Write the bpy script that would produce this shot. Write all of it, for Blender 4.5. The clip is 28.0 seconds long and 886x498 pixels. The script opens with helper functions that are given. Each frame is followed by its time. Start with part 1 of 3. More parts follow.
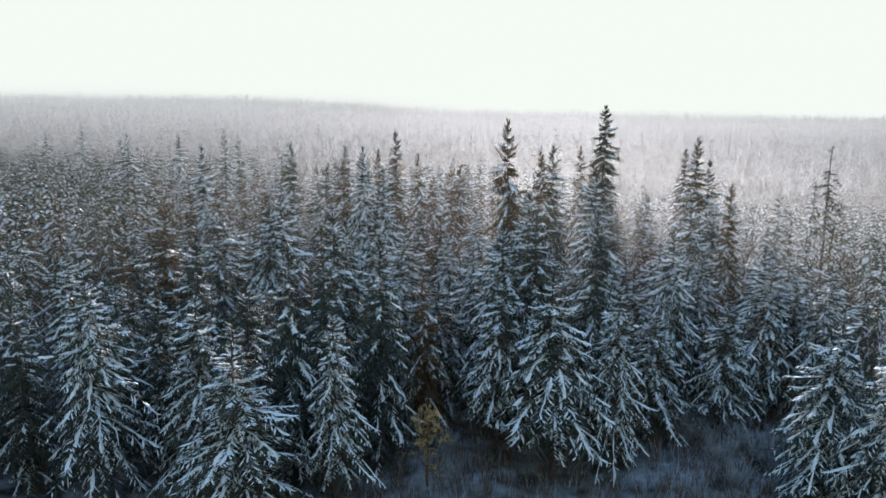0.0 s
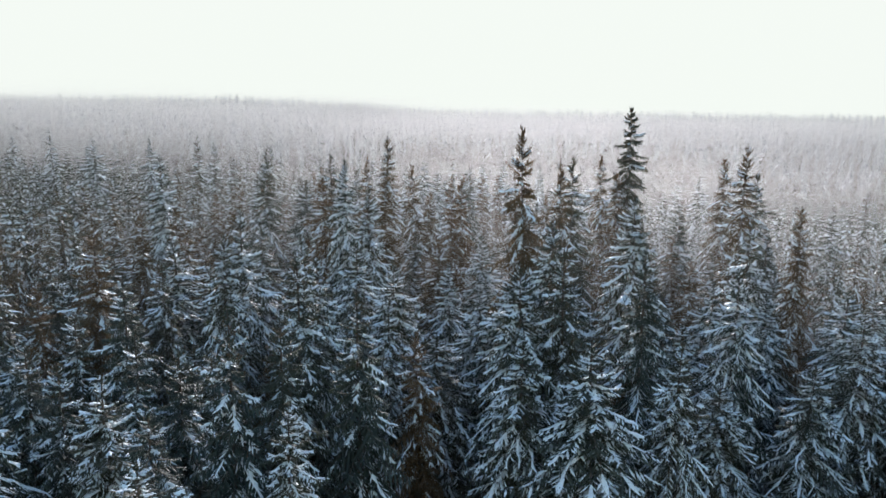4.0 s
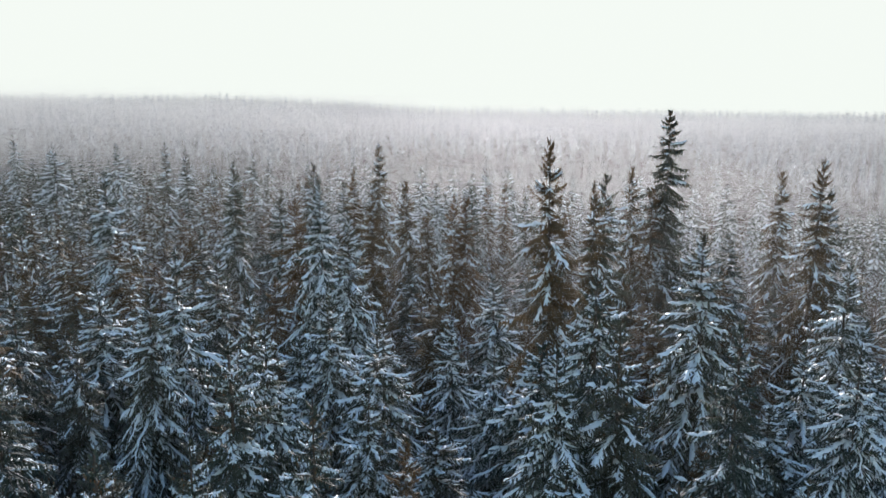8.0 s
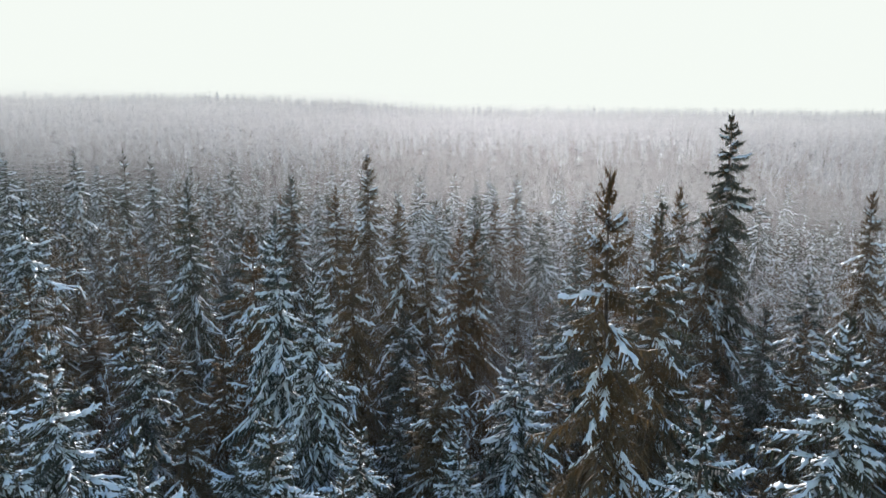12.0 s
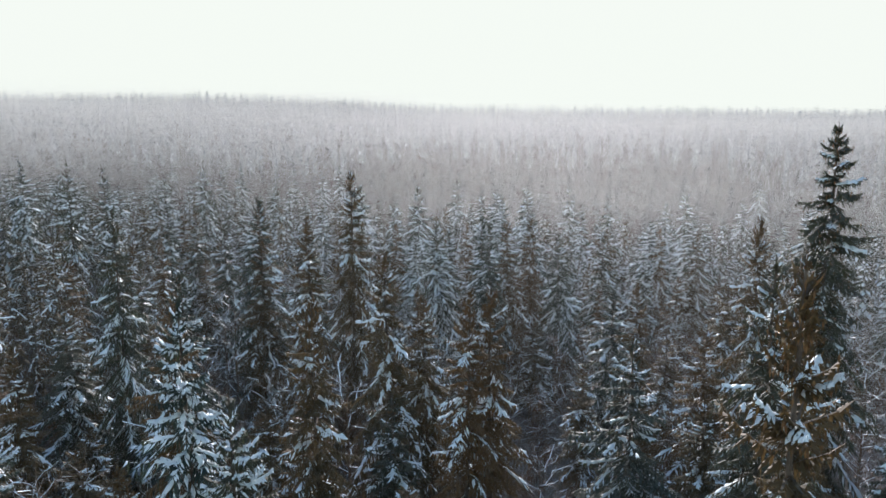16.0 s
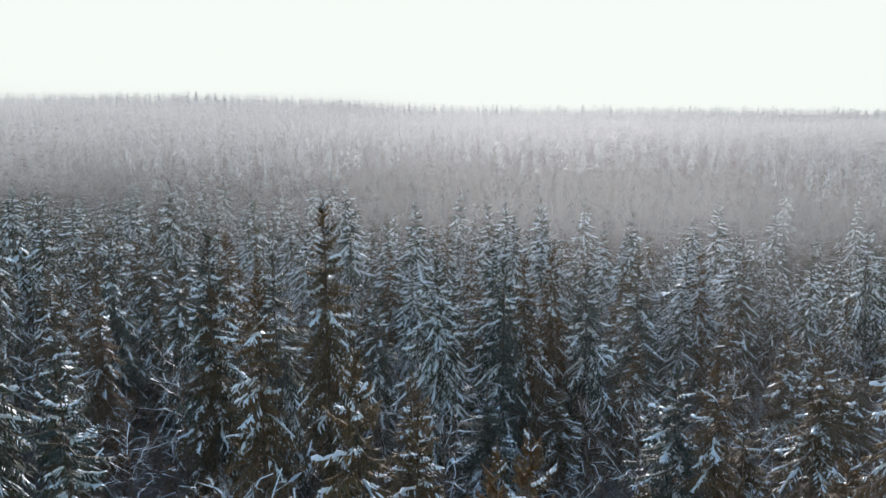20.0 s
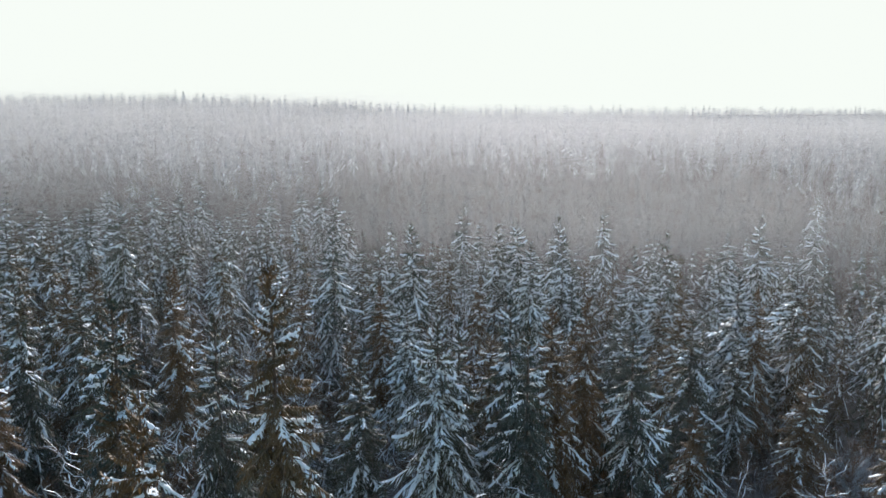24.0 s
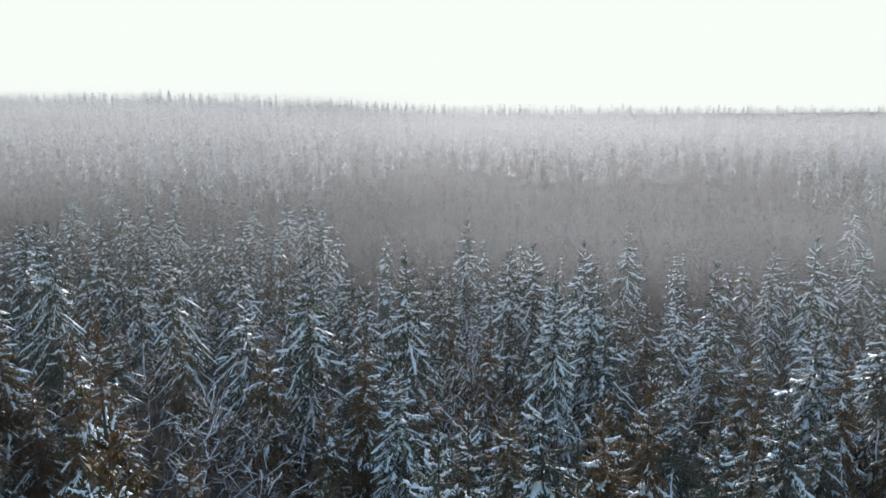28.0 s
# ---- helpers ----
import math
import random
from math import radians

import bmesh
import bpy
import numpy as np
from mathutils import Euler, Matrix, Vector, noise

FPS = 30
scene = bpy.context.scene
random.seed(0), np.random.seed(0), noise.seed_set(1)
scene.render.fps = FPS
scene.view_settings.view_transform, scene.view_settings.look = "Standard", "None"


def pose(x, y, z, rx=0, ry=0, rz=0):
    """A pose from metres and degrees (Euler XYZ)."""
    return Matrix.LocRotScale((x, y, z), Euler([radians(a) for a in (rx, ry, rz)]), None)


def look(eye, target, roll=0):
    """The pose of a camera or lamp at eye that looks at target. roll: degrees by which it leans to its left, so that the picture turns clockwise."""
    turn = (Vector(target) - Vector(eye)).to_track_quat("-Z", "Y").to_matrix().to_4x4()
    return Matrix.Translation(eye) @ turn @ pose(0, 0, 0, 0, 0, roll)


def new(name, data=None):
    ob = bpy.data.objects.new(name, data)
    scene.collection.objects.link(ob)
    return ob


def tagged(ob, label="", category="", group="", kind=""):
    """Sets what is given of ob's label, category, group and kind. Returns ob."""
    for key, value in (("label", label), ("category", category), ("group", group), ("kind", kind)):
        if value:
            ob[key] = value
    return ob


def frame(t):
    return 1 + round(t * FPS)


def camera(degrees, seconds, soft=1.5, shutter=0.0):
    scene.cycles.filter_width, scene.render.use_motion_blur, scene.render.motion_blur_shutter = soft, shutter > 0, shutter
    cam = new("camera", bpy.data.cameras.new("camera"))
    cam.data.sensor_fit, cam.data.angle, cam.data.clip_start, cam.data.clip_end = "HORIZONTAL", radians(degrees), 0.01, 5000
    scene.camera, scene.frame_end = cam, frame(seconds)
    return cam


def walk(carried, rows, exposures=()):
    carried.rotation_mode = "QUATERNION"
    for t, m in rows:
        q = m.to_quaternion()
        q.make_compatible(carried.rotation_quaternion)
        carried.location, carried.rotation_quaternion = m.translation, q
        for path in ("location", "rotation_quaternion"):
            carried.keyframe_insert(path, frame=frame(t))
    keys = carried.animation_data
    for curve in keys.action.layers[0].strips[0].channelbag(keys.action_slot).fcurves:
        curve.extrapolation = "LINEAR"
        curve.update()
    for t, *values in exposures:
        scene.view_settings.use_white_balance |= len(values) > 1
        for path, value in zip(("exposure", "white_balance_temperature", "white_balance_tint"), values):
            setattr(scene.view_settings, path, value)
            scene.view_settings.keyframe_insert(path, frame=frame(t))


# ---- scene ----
# ---- the camera and its walk ----
cam = camera(62.0, 28.0)
ROWS = [
    (0, -0.016, -0.121, 31.953, -0.086, -10.139, 0.344),
    (2, -0.03, 8.383, 32.342, -0.155, -10.149, 0.242),
    (4, -0.046, 16.941, 32.743, -0.201, -10.208, 0.146),
    (6, -0.065, 25.55, 33.152, -0.226, -10.298, 0.056),
    (8, -0.086, 34.206, 33.564, -0.234, -10.401, -0.028),
    (10, -0.11, 42.906, 33.973, -0.228, -10.505, -0.106),
    (12, -0.137, 51.647, 34.377, -0.21, -10.599, -0.178),
    (14, -0.166, 60.425, 34.768, -0.185, -10.678, -0.244),
    (16, -0.198, 69.237, 35.144, -0.155, -10.738, -0.305),
    (18, -0.233, 78.081, 35.498, -0.123, -10.779, -0.361),
    (20, -0.27, 86.952, 35.827, -0.092, -10.805, -0.412),
    (22, -0.31, 95.848, 36.124, -0.066, -10.823, -0.457),
    (24, -0.352, 104.765, 36.386, -0.047, -10.844, -0.497),
    (26, -0.397, 113.7, 36.608, -0.038, -10.88, -0.533),
    (28, -0.445, 122.65, 36.785, -0.043, -10.949, -0.564),
]
walk(cam, [(t, pose(x, y, z, 90 + pitch, 0, yaw) @ pose(0, 0, 0, 0, 0, roll)) for t, x, y, z, yaw, pitch, roll in ROWS],
     exposures=[(0, 1.08, 6050, 15), (14, 1.08, 6050, 15), (28, 1.12, 6050, 15)])

# ---- sky, sun and exposure ----
SUN_ELEV, SUN_TURN = 17.0, 5.0  # degrees above the horizon, degrees to the right of the way ahead
world = bpy.data.worlds.new("winter_sky")
scene.world = world
world.use_nodes = True
wn = world.node_tree.nodes
sky = wn.new("ShaderNodeTexSky")
sky.sky_type, sky.sun_disc = "NISHITA", False
sky.sun_elevation, sky.sun_rotation = radians(SUN_ELEV), radians(SUN_TURN)
sky.air_density, sky.dust_density, sky.ozone_density = 1.2, 0.2, 2.0
wn["Background"].inputs["Strength"].default_value = 0.195
sky_cap = wn.new("ShaderNodeMix")  # caps the sky colour: no part of it is brighter than this even tone
sky_cap.data_type, sky_cap.blend_type = "RGBA", "DARKEN"
sky_cap.inputs["Factor"].default_value = 1.0
sky_cap.inputs["B"].default_value = (2.25, 2.33, 2.00, 1)
world.node_tree.links.new(sky.outputs["Color"], sky_cap.inputs["A"])
world.node_tree.links.new(sky_cap.outputs["Result"], wn["Background"].inputs["Color"])
sun = new("sun", bpy.data.lights.new("sun", "SUN"))
sun.data.energy, sun.data.angle, sun.data.color = 3.7, radians(1.2), (1.0, 0.94, 0.87)
e, a = radians(SUN_ELEV), radians(SUN_TURN)
sun.matrix_world = look((0, 0, 100), (-math.sin(a) * math.cos(e), -math.cos(a) * math.cos(e), 100 - math.sin(e)))

# ---- materials ----


def material(name, dark, light, scale, rough=0.7, bump=0.0, fine=0.0, vary=0.0, spot=None, specks=None):
    """A surface whose colour wanders between two tones at one scale, with a finer grain, relief, and a change of tone from thing to thing."""
    m = bpy.data.materials.new(name)
    m.use_nodes = True
    nt = m.node_tree
    n, link = nt.nodes, nt.links.new
    b = n["Principled BSDF"]
    b.inputs["Roughness"].default_value = rough
    b.inputs["Specular IOR Level"].default_value = 0.25
    co = n.new("ShaderNodeTexCoord")
    big = n.new("ShaderNodeTexNoise")
    big.inputs["Scale"].default_value, big.inputs["Detail"].default_value = scale, 4
    link(co.outputs["Object"], big.inputs["Vector"])
    ramp = n.new("ShaderNodeValToRGB")
    ramp.color_ramp.elements[0].position, ramp.color_ramp.elements[1].position = 0.36, 0.66
    ramp.color_ramp.elements[0].color, ramp.color_ramp.elements[1].color = (*dark, 1), (*light, 1)
    link(big.outputs["Fac"], ramp.inputs["Fac"])
    out = ramp.outputs["Color"]
    if fine:
        grain = n.new("ShaderNodeTexNoise")
        grain.inputs["Scale"].default_value, grain.inputs["Detail"].default_value = fine, 2
        link(co.outputs["Object"], grain.inputs["Vector"])
        value = n.new("ShaderNodeMapRange")
        value.inputs["To Min"].default_value, value.inputs["To Max"].default_value = 0.6, 1.35
        link(grain.outputs["Fac"], value.inputs["Value"])
        hsv = n.new("ShaderNodeHueSaturation")
        link(value.outputs["Result"], hsv.inputs["Value"])
        link(out, hsv.inputs["Color"])
        out = hsv.outputs["Color"]
    if vary:
        info = n.new("ShaderNodeObjectInfo")
        mix = n.new("ShaderNodeMix")
        mix.data_type = "RGBA"
        amount = n.new("ShaderNodeMath")
        amount.operation = "MULTIPLY"
        amount.inputs[1].default_value = vary
        link(info.outputs["Random"], amount.inputs[0])
        link(amount.outputs[0], mix.inputs["Factor"])
        link(out, mix.inputs["A"])
        mix.inputs["B"].default_value = (*(spot or light), 1)
        out = mix.outputs["Result"]
    if specks:
        colour, size, lo, hi = specks
        dust = n.new("ShaderNodeTexNoise")
        dust.inputs["Scale"].default_value, dust.inputs["Detail"].default_value = size, 3
        link(co.outputs["Object"], dust.inputs["Vector"])
        edge = n.new("ShaderNodeMapRange")
        edge.inputs["From Min"].default_value, edge.inputs["From Max"].default_value = lo, hi
        link(dust.outputs["Fac"], edge.inputs["Value"])
        over = n.new("ShaderNodeMix")
        over.data_type = "RGBA"
        link(edge.outputs["Result"], over.inputs["Factor"])
        link(out, over.inputs["A"])
        over.inputs["B"].default_value = (*colour, 1)
        out = over.outputs["Result"]
    link(out, b.inputs["Base Color"])
    if bump:
        bn = n.new("ShaderNodeBump")
        bn.inputs["Strength"].default_value, bn.inputs["Distance"].default_value = bump, 0.08
        link(big.outputs["Fac"], bn.inputs["Height"])
        link(bn.outputs["Normal"], b.inputs["Normal"])
    return m


def lit_through(m, share, colour):
    """Lets a share of the light pass through thin foliage, snow or vapour."""
    nt = m.node_tree
    n, link = nt.nodes, nt.links.new
    thin = n.new("ShaderNodeBsdfTranslucent")
    thin.inputs["Color"].default_value = (*colour, 1)
    mix = n.new("ShaderNodeMixShader")
    mix.inputs["Fac"].default_value = share
    link(n["Principled BSDF"].outputs[0], mix.inputs[1])
    link(thin.outputs[0], mix.inputs[2])
    link(mix.outputs[0], n["Material Output"].inputs["Surface"])
    return m


NEEDLES = lit_through(material("spruce_needles", (0.017, 0.029, 0.032), (0.048, 0.062, 0.052), 0.9, 0.65, 0.0, 9.0, 0.4, (0.105, 0.072, 0.036), specks=((0.55, 0.57, 0.60), 6.5, 0.62, 0.76)), 0.12, (0.10, 0.13, 0.05))
NEEDLES_BROWN = lit_through(material("spruce_needles_browned", (0.038, 0.034, 0.019), (0.125, 0.080, 0.038), 0.8, 0.7, 0.0, 9.0, 0.5, (0.16, 0.075, 0.032), specks=((0.50, 0.50, 0.50), 5.0, 0.64, 0.80)), 0.15, (0.20, 0.13, 0.05))
SNOW = lit_through(material("branch_snow", (0.76, 0.80, 0.86), (0.90, 0.92, 0.94), 2.2, 0.55, 0.5, 0.0, specks=((0.05, 0.07, 0.05), 8.5, 0.63, 0.71)), 0.12, (0.85, 0.88, 0.92))
BARK = material("spruce_bark", (0.05, 0.04, 0.035), (0.15, 0.115, 0.09), 3.0, 0.9, 0.9, 22.0)
CONE = material("spruce_cones", (0.12, 0.06, 0.03), (0.26, 0.14, 0.06), 4.0, 0.7, 0.0, 30.0)
TWIG = material("bare_twigs", (0.06, 0.042, 0.034), (0.19, 0.115, 0.075), 0.7, 0.8, 0.0, 8.0, 0.5, (0.22, 0.15, 0.11))
DEAD = material("dead_twigs", (0.07, 0.045, 0.032), (0.22, 0.115, 0.060), 0.5, 0.85, 0.0, 6.0, 0.5, (0.15, 0.10, 0.075))
VALLEY_TWIG = material("valley_twigs", (0.085, 0.060, 0.050), (0.16, 0.110, 0.085), 0.05, 0.85, 0.0, 0.4)
FROST = lit_through(material("frosted_twigs", (0.22, 0.22, 0.23), (0.58, 0.60, 0.64), 1.2, 0.7, 0.0, 9.0), 0.2, (0.7, 0.72, 0.75))
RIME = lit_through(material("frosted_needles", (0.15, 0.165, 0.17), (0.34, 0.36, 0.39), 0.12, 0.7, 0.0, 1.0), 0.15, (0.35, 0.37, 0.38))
LEAF = lit_through(material("withered_leaves", (0.30, 0.20, 0.09), (0.55, 0.42, 0.22), 3.0, 0.6), 0.4, (0.6, 0.42, 0.16))
GROUND = material("snow_ground", (0.06, 0.057, 0.055), (0.40, 0.42, 0.46), 0.35, 0.6, 0.6, 1.7)


def brushy(m, colour, start):
    """Brown litter and brush show through the snow of the ground from some way up the valley on, with a ragged edge."""
    nt = m.node_tree
    n, link = nt.nodes, nt.links.new
    co, split, edge = n.new("ShaderNodeTexCoord"), n.new("ShaderNodeSeparateXYZ"), n.new("ShaderNodeTexNoise")
    edge.inputs["Scale"].default_value, edge.inputs["Detail"].default_value = 0.07, 6
    link(co.outputs["Object"], split.inputs[0])
    link(co.outputs["Object"], edge.inputs["Vector"])
    shift = n.new("ShaderNodeMath")
    shift.operation, shift.inputs[1].default_value = "MULTIPLY_ADD", 90.0
    link(edge.outputs["Fac"], shift.inputs[0])
    link(split.outputs["Y"], shift.inputs[2])
    share = n.new("ShaderNodeValToRGB")
    spread = n.new("ShaderNodeMapRange")
    spread.inputs["From Max"].default_value = 600.0
    link(shift.outputs[0], spread.inputs["Value"])
    link(spread.outputs["Result"], share.inputs["Fac"])
    r = share.color_ramp
    r.elements[0].position, r.elements[0].color = (start + 25) / 600, (0, 0, 0, 1)
    r.elements[1].position, r.elements[1].color = (start + 75) / 600, (0.85, 0.85, 0.85, 1)
    mix = n.new("ShaderNodeMix")
    mix.data_type = "RGBA"
    b = n["Principled BSDF"]
    link(share.outputs["Color"], mix.inputs["Factor"])
    link(b.inputs["Base Color"].links[0].from_socket, mix.inputs["A"])
    mix.inputs["B"].default_value = (*colour, 1)
    link(mix.outputs["Result"], b.inputs["Base Color"])


brushy(GROUND, (0.11, 0.085, 0.07), 105)
GROUND.node_tree.nodes["Principled BSDF"].inputs["Specular IOR Level"].default_value = 0.0


def vapour(name, onward, rough):
    """Droplets in the air: part of the light is thrown all ways, the rest goes on, spread round its way."""
    m = lit_through(material(name, (0.40, 0.39, 0.39), (0.48, 0.47, 0.47), 0.01, 0.9), 0.5, (0.42, 0.415, 0.41))
    n, link = m.node_tree.nodes, m.node_tree.links.new
    drops, mix = n.new("ShaderNodeBsdfRefraction"), n.new("ShaderNodeMixShader")
    drops.inputs["Color"].default_value = (0.95, 0.94, 0.93, 1)
    drops.inputs["Roughness"].default_value, drops.inputs["IOR"].default_value = rough, 1.7
    mix.inputs["Fac"].default_value = onward
    link(n["Mix Shader"].outputs[0], mix.inputs[1])
    link(drops.outputs[0], mix.inputs[2])
    link(mix.outputs[0], n["Material Output"].inputs["Surface"])
    return m


MIST = vapour("valley_mist", 0.03, 0.72)
# slight haze over the near forest, thickened to imitate the sun's veiling glare
GLARE_HAZE = vapour("glare_haze", 0.92, 0.72)

# ---- mesh helpers ----


def mesh_from(name, verts, tris, mats, index=None, smooth=False):
    """A mesh from arrays of corners and triangles."""
    me = bpy.data.meshes.new(name)
    verts, tris = np.asarray(verts, np.float32).reshape(-1, 3), np.asarray(tris, np.int32).reshape(-1, 3)
    me.vertices.add(len(verts))
    me.vertices.foreach_set("co", verts.ravel())
    me.loops.add(tris.size)
    me.loops.foreach_set("vertex_index", tris.ravel())
    me.polygons.add(len(tris))
    me.polygons.foreach_set("loop_start", np.arange(0, tris.size, 3, dtype=np.int32))
    for m in mats:
        me.materials.append(m)
    if index is not None:
        me.polygons.foreach_set("material_index", np.asarray(index, np.int32))
    me.polygons.foreach_set("use_smooth", np.full(len(tris), smooth))
    me.update(calc_edges=True)
    return me


class Pile:
    """Collects corners and triangles of one mesh."""

    def __init__(self):
        self.v, self.t, self.n = [], [], 0

    def add(self, verts, tris):
        self.v.append(np.asarray(verts, float).reshape(-1, 3))
        self.t.append(np.asarray(tris, int).reshape(-1, 3) + self.n)
        self.n += len(self.v[-1])

    def tube(self, path, radii, sides=6):
        path = np.asarray(path, float)
        ring = []
        for k, p in enumerate(path):
            d = path[min(k + 1, len(path) - 1)] - path[max(k - 1, 0)]
            d = d / (np.linalg.norm(d) + 1e-9)
            u = np.cross(d, (0, 0, 1) if abs(d[2]) < 0.9 else (1, 0, 0))
            u /= np.linalg.norm(u)
            w = np.cross(d, u)
            a = np.arange(sides) * 2 * np.pi / sides
            ring.append(p + radii[k] * (np.cos(a)[:, None] * u + np.sin(a)[:, None] * w))
        tris = []
        for k in range(len(path) - 1):
            for s in range(sides):
                q, r = k * sides + s, k * sides + (s + 1) % sides
                tris += [(q, r, r + sides), (q, r + sides, q + sides)]
        self.add(np.concatenate(ring), tris)

    def arrays(self):
        return np.concatenate(self.v), np.concatenate(self.t)

    def mesh(self, name, mat):
        return mesh_from(name, *self.arrays(), [mat], smooth=mat == SNOW)


# ---- the lie of the land ----
LAND_Y = [-600, 60, 105, 140, 165, 200, 250, 290, 345, 395, 440, 520, 900, 1500, 6000]
LAND_Z = [0, 0, 2.0, 0.0, -1.5, -3.0, -6.0, -8.0, 5.0, 17.0, 22.5, 15.0, 6.0, 0.0, -30.0]


def land(x, y):
    """Height of the ground: a shelf, a slope into a misty valley, and a wooded ridge beyond."""
    x, y = np.asarray(x, float), np.asarray(y, float)
    z = np.interp(y, LAND_Y, LAND_Z)
    across = np.clip((y - 120) / 80, 0, 1) * np.clip((330 - y) / 40, 0, 1)
    z = z - across * 0.065 * np.clip(x, -110, 90)
    ridge = np.clip((y - 340) / 90, 0, 1) * np.clip((900 - y) / 300, 0, 1)
    z = z + ridge * np.interp(x, [-250, -110, -45, 5, 100, 220, 400], [9.0, 8.6, 5.2, 1.8, 0.5, -1.0, -1.0])
    near = 0.35 * np.sin(x * 0.31 + 1.3) * np.sin(y * 0.23) + 0.2 * np.sin(x * 0.9 + y * 0.7)
    return z + near


gx = np.concatenate([[-6000, -3000, -1500], np.arange(-800, -160, 20), np.arange(-160, 161, 4), np.arange(180, 801, 20), [1500, 3000, 6000]])
gy = np.concatenate([[-600, -200, -60], np.arange(0, 240, 4), np.arange(240, 620, 10), [700, 800, 900, 1200, 1500, 2500, 4500]])
GX, GY = np.meshgrid(gx, gy)
gv = np.stack([GX, GY, land(GX, GY)], -1).reshape(-1, 3)
q = (np.arange(len(gy) - 1)[:, None] * len(gx) + np.arange(len(gx) - 1)).ravel()
gt = np.concatenate([np.stack([q, q + 1, q + len(gx) + 1], 1), np.stack([q, q + len(gx) + 1, q + len(gx)], 1)])
tagged(new("ground", mesh_from("ground", gv, gt, [GROUND])), "snow-covered forest floor falling into a valley", "ground", kind="structure")

# ---- spruces ----


def spruce_shape(seed, height, spread, whorls, per, stations, snowiness, crown_base=0.16, cones=0, gap=0.0, profile="full", sub=2, ragged=0.2):
    """Corners of a spruce: trunk, needled sprays, the snow on them and, on some, hanging cones."""
    rng = np.random.default_rng(seed)
    trunk, crown, snow, cone, dead = Pile(), Pile(), Pile(), Pile(), Pile()
    k = np.linspace(0, 1, 7)
    bend = rng.normal(0, 0.12, (7, 2)).cumsum(0) * (k[:, None] * 0.8)
    path = np.column_stack([bend, k * height])
    trunk.tube(path, 0.19 * height / 22 * (1.04 - k) ** 0.8 + 0.02, 7)

    def axis(z):
        z = np.asarray(z, float)
        return np.stack([np.interp(z, path[:, 2], path[:, 0]), np.interp(z, path[:, 2], path[:, 1]), z], -1)

    # the boughs: place along the trunk, bearing, reach and sag
    n = whorls * per
    u = np.clip((np.repeat(np.arange(whorls), per) + rng.uniform(-0.5, 0.5, n)) / whorls, 0, 0.99)
    a = np.repeat(rng.uniform(0, 2 * np.pi, whorls), per) + (np.tile(np.arange(per), whorls) + rng.uniform(-0.4, 0.4, n)) * 2 * np.pi / per
    keep = rng.random(n) > gap
    u, a = u[keep], a[keep]
    n = len(u)
    shape = {"full": ([0, 0.12, 0.35, 0.6, 0.82, 0.94, 1], [0.72, 1.0, 0.92, 0.66, 0.31, 0.10, 0.02]),
             "lean": ([0, 0.15, 0.4, 0.65, 0.85, 0.95, 1], [0.75, 1.0, 0.86, 0.60, 0.32, 0.13, 0.025]),
             "spire": ([0, 0.2, 0.5, 0.75, 0.9, 0.97, 1], [1.0, 0.98, 0.80, 0.55, 0.36, 0.16, 0.05])}[profile]
    clump = 1 + ragged * np.sin(u * rng.uniform(24, 34) + a * 1.0 + rng.uniform(0, 6)) * (u < 0.92)
    length = spread * np.interp(u, *shape) * rng.uniform(0.78, 1.18, n) * clump * (1 + 0.12 * np.cos(a - rng.uniform(0, 6.28)))
    if profile == "spire":
        length = length * rng.uniform(0.5, 1.3, n)
    z = height * (crown_base + (1 - crown_base) * u ** 0.95) + rng.normal(0, 0.14, n)
    root = axis(np.minimum(z, height - 0.05))
    out = np.stack([np.cos(a), np.sin(a), 0 * a], -1)
    rise = np.interp(u, [0, 0.35, 0.75, 1], [-0.22, 0.0, 0.28, 0.85]) + rng.normal(0, 0.1, n)
    if profile == "spire":
        rise = rise * 0.55
    droop = np.interp(u, [0, 0.5, 0.8, 1], [0.78, 0.74, 0.5, 0.1]) * rng.uniform(0.65, 1.3, n)
    up = np.array([0, 0, 1.0])

    def at(s):
        s = np.asarray(s, float)
        l = length[:, None]
        drop = l * (rise[:, None] * s - droop[:, None] * s ** 1.7 + 0.2 * s ** 4)
        return root[:, None] + out[:, None] * (l * s * (1 - 0.08 * s))[..., None] + drop[..., None] * up

    def unit(v):
        return v / (np.linalg.norm(v, axis=-1, keepdims=True) + 1e-9)

    def put(pile, corners, tris):
        """corners: (..., k, 3), the same tris for each."""
        c = corners.reshape(-1, corners.shape[-2], 3)
        if len(c):
            pile.add(c.reshape(-1, 3), (np.arange(len(c))[:, None, None] * c.shape[1] + np.asarray(tris)).reshape(-1, 3))

    def R(lo, hi, *size):
        return rng.uniform(lo, hi, size)[..., None]

    # side sprays, both sides of each bough, each with finer sprays and a hanging fringe
    S = stations
    s = np.linspace(0.14, 0.98, S)[None] + rng.uniform(-0.35, 0.35, (n, S)) * 0.84 / S
    s = np.clip(s, 0.05, 1.0)
    p, d = at(s), unit(at(s + 0.05) - at(s - 0.05))
    side = unit(np.cross(d, up))
    laden = rng.random(n) < snowiness * np.interp(u, [0, 0.25, 0.7, 0.9, 1], [0.85, 1.1, 1.0, 0.75, 0.4])
    wide = np.minimum(0.06 + 0.33 * length[:, None] * (1 - 0.62 * s), 1.1) * rng.uniform(0.7, 1.3, (n, S))
    wide = wide * min(1.0, 7.0 / S) ** 0.25
    w = wide[..., None]
    fine = (0.075 if S > 5 else 0.12 if S > 3 else 0.2)
